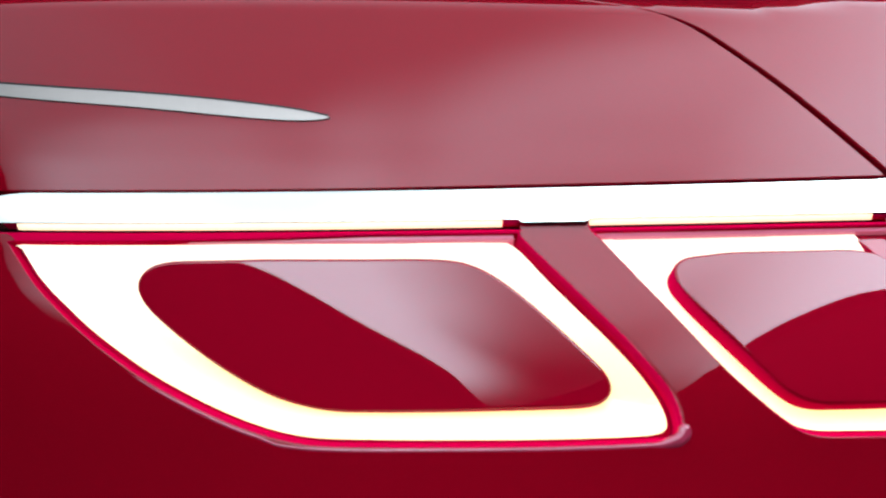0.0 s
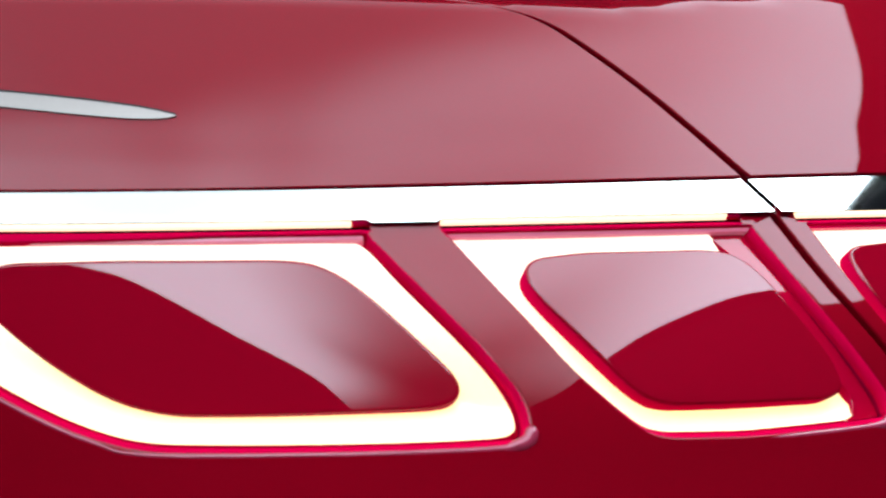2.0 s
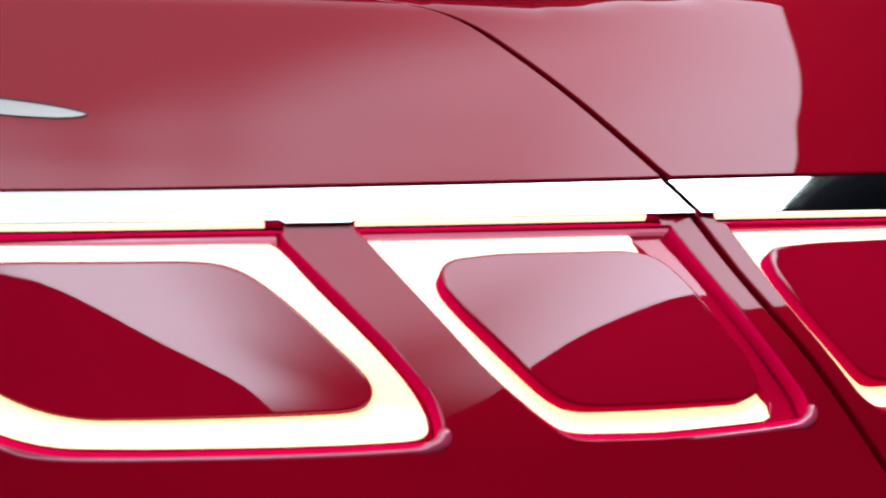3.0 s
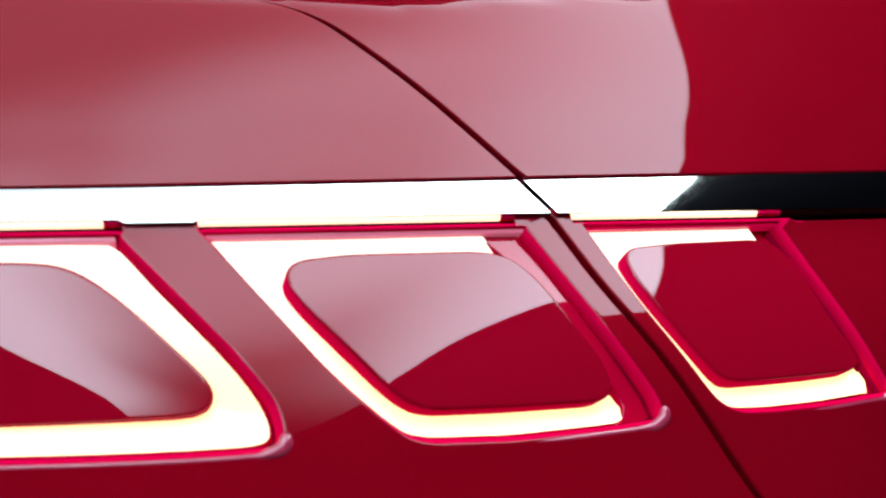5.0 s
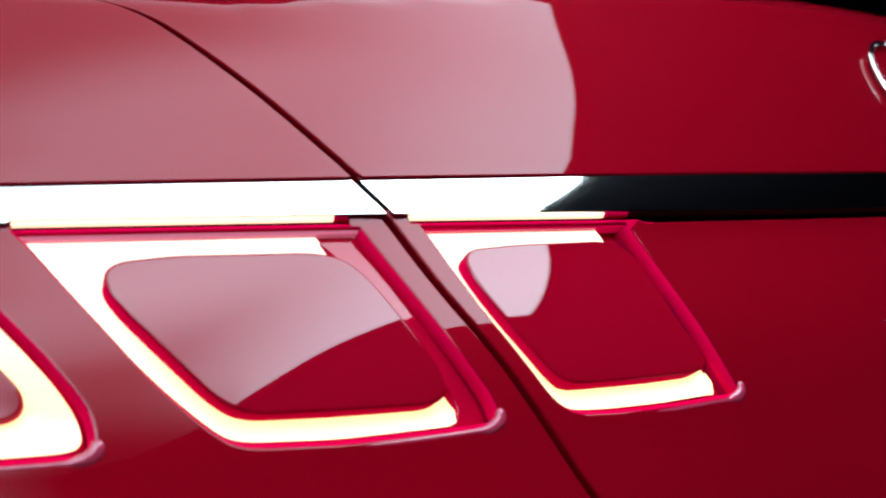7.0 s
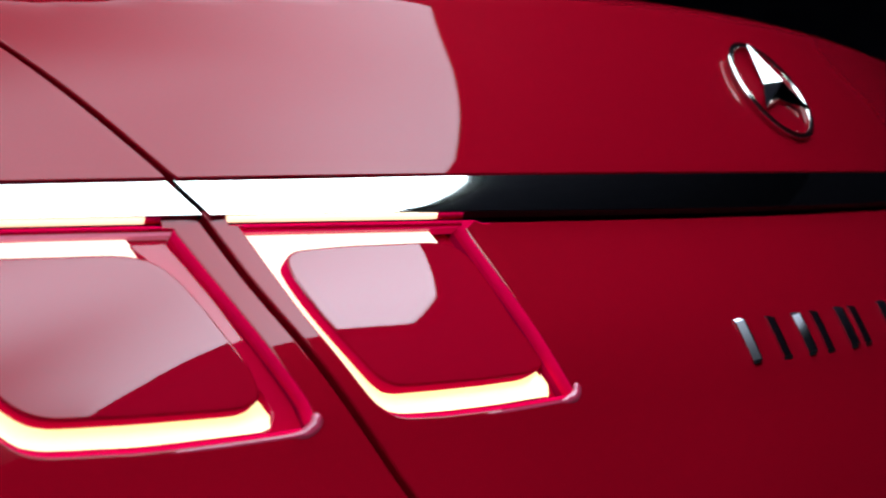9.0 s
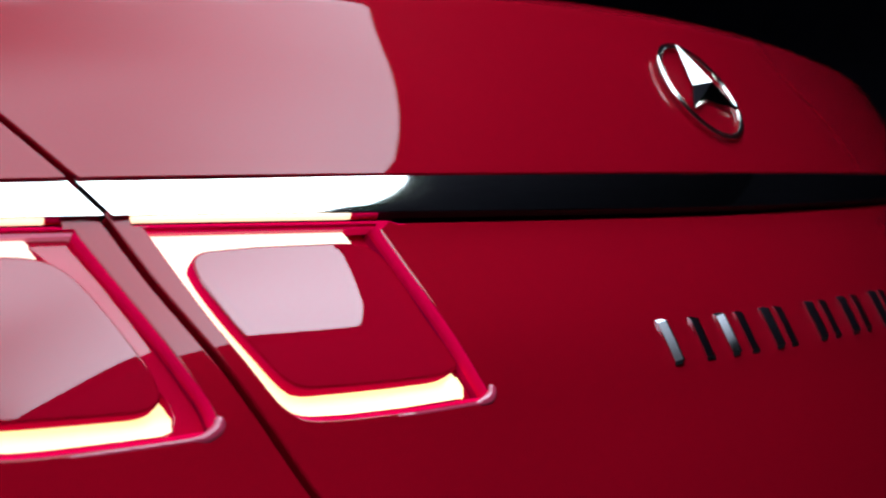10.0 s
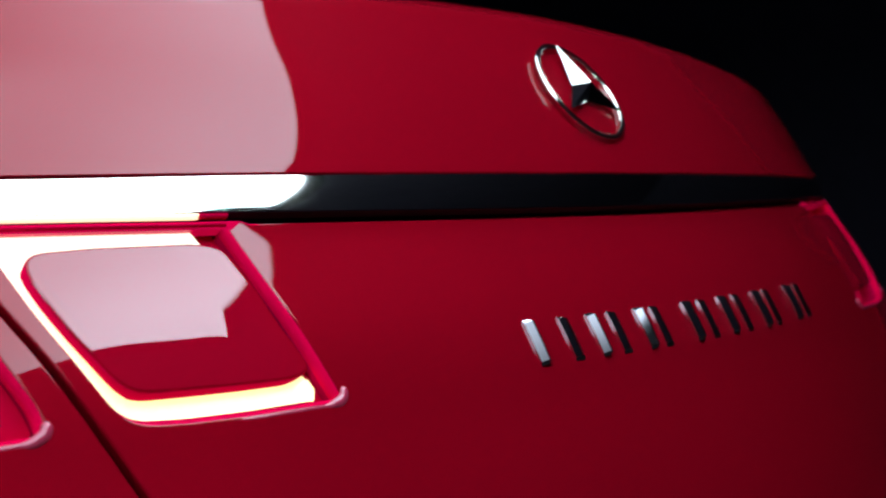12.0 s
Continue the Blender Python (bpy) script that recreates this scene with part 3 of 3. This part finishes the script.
def lens_lip(k, side, body):
    """A clear pink lip along the foot of an opening, thicker at its inner end."""
    c = [Vector(p[:2]) for p in POCKETS[k]]
    i1 = len(c) - (3 if k == 0 else 2)
    path = smooth_line([tuple(p) for p in c[LIP_FROM[k]:i1 + 1]], 0.004)
    end = c[i1]
    path = [p for p in path if (p - end).length > 0.009] + [end + Vector((-0.005, 0.0012)), end + Vector((-0.0012, 0.0035)), end + Vector((0.0004, 0.0065)), end + Vector((-0.0002, 0.0095))]
    path = resample(smooth_line([tuple(p) for p in resample(path, 0.004, False)], 0.002), 0.0018, False)
    bm = bmesh.new()
    n, rings = len(path), []
    for i, p in enumerate(path):
        e = (path[min(i + 1, n - 1)] - path[max(i - 1, 0)]).normalized()
        o = Vector((-e.y, e.x))
        left = (n - 1 - i) * 0.0018
        r = 0.0014 + 0.0018 * even((0.022 - left) / 0.012)
        r *= min(1.0, 0.1 + i / 50) * math.sqrt(max(0.02, 1 - max(0.0, 1 - left / 0.0036) ** 2))
        row = []
        for j in range(12):
            a = 2 * math.pi * j / 12
            q = p + o * r * math.cos(a)
            x = -q.x if side else q.x
            row.append(bm.verts.new(skin(x, q.y, 0.0009 - r * 0.8 * math.sin(a))))
        rings.append(row)
    for a, b in zip(rings, rings[1:]):
        for j in range(12):
            bm.faces.new((a[j], a[(j + 1) % 12], b[(j + 1) % 12], b[j]))
    bm.faces.new(rings[0]), bm.faces.new(rings[-1])
    bmesh.ops.recalc_face_normals(bm, faces=bm.faces)
    part("lens_lip", bm, LIP, body, "clear pink lens lip")


LIP_FROM = (1, 3, 3)
for side in (0, 1):
    for k in range(3):
        lens_lip(k, side, lamp(k, side))


# bright strip round the tail: a leaning face, and a chamfer underneath that faces down
FACE_LEAN, STRIP_END = 0.78, 1.0245


def over_tab(x, a, b):
    return even(((b - a + 0.003) / 2 - abs(abs(x) + (a + b) / 2)) / 0.002)


def strip(x0, x1, name, slant0=0.0, slant1=0.0, round_end=None):
    bm = bmesh.new()
    prof = [(0.0, -0.008, 0), (0.0, 0.0014, 0)] + [(u, 0.0018, 0) for u in (0.02, 0.15, 0.3, 0.45, 0.6, 0.75, 0.88, 0.97)] + [(1.0, 0.0014, 0), (1.0, -0.0065, 1), (1.0, -0.02, 1)]
    xs = np.linspace(0, 1, max(8, int(abs(x1 - x0) / 0.0025)))
    rows = []
    for u in xs:
        row = []
        for s, o, ch in prof:
            x = x0 + (x1 - x0) * u + (slant0 * (1 - u) + slant1 * u) * (0.5 - s)
            zt, zb = strip_top(x), strip_bot(x) + CHAMFER - 0.0017 * over_tab(x, *TABS[0])
            if round_end is not None:
                d = abs(x - round_end)
                if d < 0.028:
                    zt = zb + (zt - zb) * (0.25 + 0.75 * math.sqrt(max(0.0, 1 - (1 - d / 0.028) ** 2)))
            zm = (strip_top(x) + strip_bot(x)) / 2
            z = zt + (zb - zt) * s
            y = frame_depth(x, zm) + FACE_LEAN * (z - zm)
            nn = normal(x, zm, frame_depth)
            flat = Vector((nn.x, nn.y, 0)).normalized()
            if o > 0:
                o -= 0.0030 * even((0.58 - abs(x)) / 0.2) * max(0.0, s - 0.05) ** 1.6 + 0.0004 * s * s
            row.append(bm.verts.new(Vector((x, y, z - CHAMFER * ch * (1 - over_tab(x, *TABS[0])) + Z0)) + flat * o))
        rows.append(row)
    for a, b in zip(rows, rows[1:]):
        for k in range(len(prof) - 1):
            f = bm.faces.new((a[k], a[k + 1], b[k + 1], b[k]))
            # the chrome's underside is painted black as shade along the lid's middle
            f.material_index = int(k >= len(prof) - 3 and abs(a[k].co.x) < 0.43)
    for r in (rows[0], rows[-1]):
        bm.faces.new(r)
    bmesh.ops.recalc_face_normals(bm, faces=bm.faces)
    o = part(name, bm, CHROME, car, "polished chrome trim strip", smooth=True)
    o.data.materials.append(GAP_SHADE)
    o.data.set_sharp_from_angle(angle=radians(20))
    return under(o)


def chamfer_glint(x0, x1, name="chamfer_glint", mat=GLINT, label="slim glowing strip standing for the lamp reflected in the chrome"):
    """A slim glowing strip for the lamp's reflection in the chrome chamfer, or its red end."""
    bm = bmesh.new()
    rows = []
    for x in np.linspace(x0, x1, max(6, int(abs(x1 - x0) / 0.006))):
        zb = strip_bot(x)
        zm = (strip_top(x) + zb) / 2
        nn = normal(x, zm, frame_depth)
        flat = Vector((nn.x, nn.y, 0)).normalized()
        y = frame_depth(x, zm) + FACE_LEAN * (zb + CHAMFER - zm)
        rows.append([bm.verts.new(Vector((x, y, zb + Z0 + dz)) + flat * o) for dz, o in ((CHAMFER - 0.0003, 0.0004), (0.0002, -0.0012), (-0.0004, -0.006), (CHAMFER - 0.0003, -0.006))])
    for a, b in zip(rows, rows[1:]):
        for k in range(4):
            bm.faces.new((a[k], a[(k + 1) % 4], b[(k + 1) % 4], b[k]))
    bm.faces.new(rows[0]), bm.faces.new(rows[-1])
    bmesh.ops.recalc_face_normals(bm, faces=bm.faces)
    return under(part(name, bm, mat, car, label))


# added strips imitate the chamfer's reflections, on the left side only
for k in range(3):
    a, b = POCKETS[k][1][0] + (0.006, -0.001, -0.0042)[k], POCKETS[k][0][0] - (0.006, 0.014, 0.018)[k]
    chamfer_glint(a, b)
    chamfer_glint(b + 0.0004, (TABS[0][0], TABS[1][0], b + 0.020)[k] - 0.0008, "glint_end", WALL_RED, "red end of the strip standing for the reflection")
    if k == 1:
        chamfer_glint(TABS[k - 1][1] + 0.0008, a - 0.0004, "glint_end", WALL_RED, "red end of the strip standing for the reflection")

SX0, SX1 = seam_x(strip_top), seam_x(strip_bot)
SXM, SL = (SX0 + SX1) / 2, SX0 - SX1
strip(-STRIP_END, SXM - 0.0024, "chrome_strip", 0.0, SL, -STRIP_END)
strip(SXM + 0.0024, -SXM - 0.0024, "chrome_strip", SL, -SL)
strip(-SXM + 0.0024, STRIP_END, "chrome_strip", -SL, 0.0, STRIP_END)

# dark backing behind gaps and openings
bm = bmesh.new()
gx = np.linspace(-SIDE, SIDE, 90)
vv = [[bm.verts.new((x, frame_depth(x, LOW + (top_line(x) - LOW) * k / 59) + 0.034, Z0 + LOW + (top_line(x) - LOW) * k / 59)) for k in range(60)] for x in gx]
gz = range(60)
for i in range(len(gx) - 1):
    for j in range(len(gz) - 1):
        bm.faces.new((vv[i][j], vv[i + 1][j], vv[i + 1][j + 1], vv[i][j + 1]))
under(part("inner_shell", bm, GAP_SHADE, car, "black inner shell behind the gaps"))
# bumper below
bm = bmesh.new()
gz = np.linspace(-Z0, LOW - 0.002, 30)
vv = [[bm.verts.new(skin(x, z)) for z in gz] for x in gx]
for i in range(len(gx) - 1):
    for j in range(len(gz) - 1):
        bm.faces.new((vv[i][j], vv[i + 1][j], vv[i + 1][j + 1], vv[i][j + 1]))
under(part("bumper", bm, PAINT, car))

# slim fins on the quarters
FIN_TOP = [(-1.0041, 0.0076), (-0.9329, 0.0015), (-0.8850, -0.0048), (-0.8651, -0.0095)]
FIN_LOW = [(-1.0052, 0.0008), (-0.9462, -0.0051), (-0.8987, -0.0103), (-0.8765, -0.0113), (-0.8652, -0.0099)]


def fin(side):
    up = smooth_line([(FIN_TOP[0][0] - 0.10, FIN_TOP[0][1] + 0.012)] + FIN_TOP, 0.003)
    lo = smooth_line([(FIN_LOW[0][0] - 0.10, FIN_LOW[0][1] + 0.014)] + FIN_LOW, 0.003)
    lp = up + list(reversed(lo))[1:]
    lp = ccw(mirrored(lp)) if side else ccw(lp)
    under(panel("side_fin", lp, [], SATIN, car, "slim satin aluminium fin", sunk=-0.0010, step=0.004, edge=(0.0006, 0.006)))
    # a thin black strip laid on the skin stands for the fin's shadow line
    lp = up + [p + Vector((0, 0.0016)) for p in reversed(up)]
    lp = ccw(mirrored(lp)) if side else ccw(lp)
    under(panel("fin_shade", lp, [], GAP_SHADE, car, "dark strip painted as the shadow line above the fin", sunk=-0.0004, step=0.004))


for side in (0, 1):
    fin(side)

# round chrome emblem on the lid: a ring with three tapered arms
EX, EZ, ER, ESTAND, ETURN = 0.0040, 0.0305, 0.0510, 0.0022, 2.5


def emblem():
    n = normal(EX, EZ)
    c = skin(EX, EZ) + n * ESTAND
    m = Matrix.Translation(c) @ Matrix.Rotation(radians(ETURN), 4, "Z") @ Matrix.Rotation(math.atan2(-n.y, n.z), 4, "X")
    bm = bmesh.new()
    n, k = 96, 10
    rings = []
    for i in range(n):
        a = 2 * math.pi * i / n
        row = []
        for j in range(k):
            b = 2 * math.pi * j / k
            r = ER - 0.0028 + 0.0028 * math.cos(b)
            row.append(bm.verts.new(m @ Vector((r * math.cos(a), r * math.sin(a), 0.0019 * math.sin(b)))))
        rings.append(row)
    for i in range(n):
        for j in range(k):
            a, b = rings[i], rings[(i + 1) % n]
            bm.faces.new((a[j], b[j], b[(j + 1) % k], a[(j + 1) % k]))
    ring = under(part("emblem", bm, CHROME, car, "round polished chrome emblem"))
    bm = bmesh.new()
    bmesh.ops.create_cone(bm, cap_ends=True, segments=24, radius1=0.007, radius2=0.006, depth=0.016, matrix=m @ Matrix.Translation((0, 0, -0.0085)))
    part("mount", bm, CHROME, ring, smooth=False)
    for i in range(3):
        a = math.pi / 2 + 2 * math.pi * i / 3
        d, e = Vector((math.cos(a), math.sin(a), 0)), Vector((-math.sin(a), math.cos(a), 0))
        bm = bmesh.new()
        tip = bm.verts.new(m @ (d * (ER - 0.004) + Vector((0, 0, 0.004))))
        w0 = bm.verts.new(m @ (d * 0.0045 + e * 0.0095 + Vector((0, 0, 0.001))))
        w1 = bm.verts.new(m @ (d * 0.0045 - e * 0.0095 + Vector((0, 0, 0.001))))
        top = bm.verts.new(m @ Vector((0, 0, 0.0125)))
        low = bm.verts.new(m @ Vector((0, 0, 0.0005)))
        for f in ((top, w1, tip), (top, tip, w0), (low, tip, w1), (low, w0, tip), (top, w0, low), (top, low, w1)):
            bm.faces.new(f)
        part("arm", bm, CHROME, ring, smooth=False)


emblem()

# plain chrome bars below, in seven pairs spaced like a nameplate
BAR_Z0, BAR_Z1 = -0.1668, -0.1378
BAR_PAIRS = ((-0.2010, -0.1665), (-0.1360, -0.1125), (-0.0790, -0.0590), (-0.0130, 0.0110), (0.0440, 0.0700), (0.1080, 0.1300), (0.1800, 0.2030))


def badge_bar(x, w, ridge):
    """A bar with a ridge along it and chamfered ends."""
    bm, rows = bmesh.new(), []
    prof = [(-1.0, -0.001, 0.0), (-1.0, 0.0016, 0.0), (-0.15, 0.0030 + ridge, 1.0), (0.15, 0.0030 + ridge, 1.0), (1.0, 0.0018, 0.0), (1.0, -0.001, 0.0)]
    for u in (0.0, 0.07, 0.5, 0.93, 1.0):
        z = BAR_Z0 + (BAR_Z1 - BAR_Z0) * u
        low = 1.0 if u in (0.0, 1.0) else 0.0
        rows.append([bm.verts.new(skin(x + s * w, z, -o + low * (0.0012 + 0.002 * c) * (o > 0))) for s, o, c in prof])
    for a, b in zip(rows, rows[1:]):
        for k in range(len(prof) - 1):
            bm.faces.new((a[k], a[k + 1], b[k + 1], b[k]))
    bm.faces.new(list(reversed(rows[0]))), bm.faces.new(rows[-1])
    bmesh.ops.recalc_face_normals(bm, faces=bm.faces)
    o = under(part("badge_bar", bm, DARK_CHROME, car, "plain polished chrome badge bar"))
    o.data.set_sharp_from_angle(angle=radians(14))


for a, b in BAR_PAIRS:
    badge_bar(a, 0.0050, 0.0022)
    badge_bar(b, 0.0046, 0.0006)
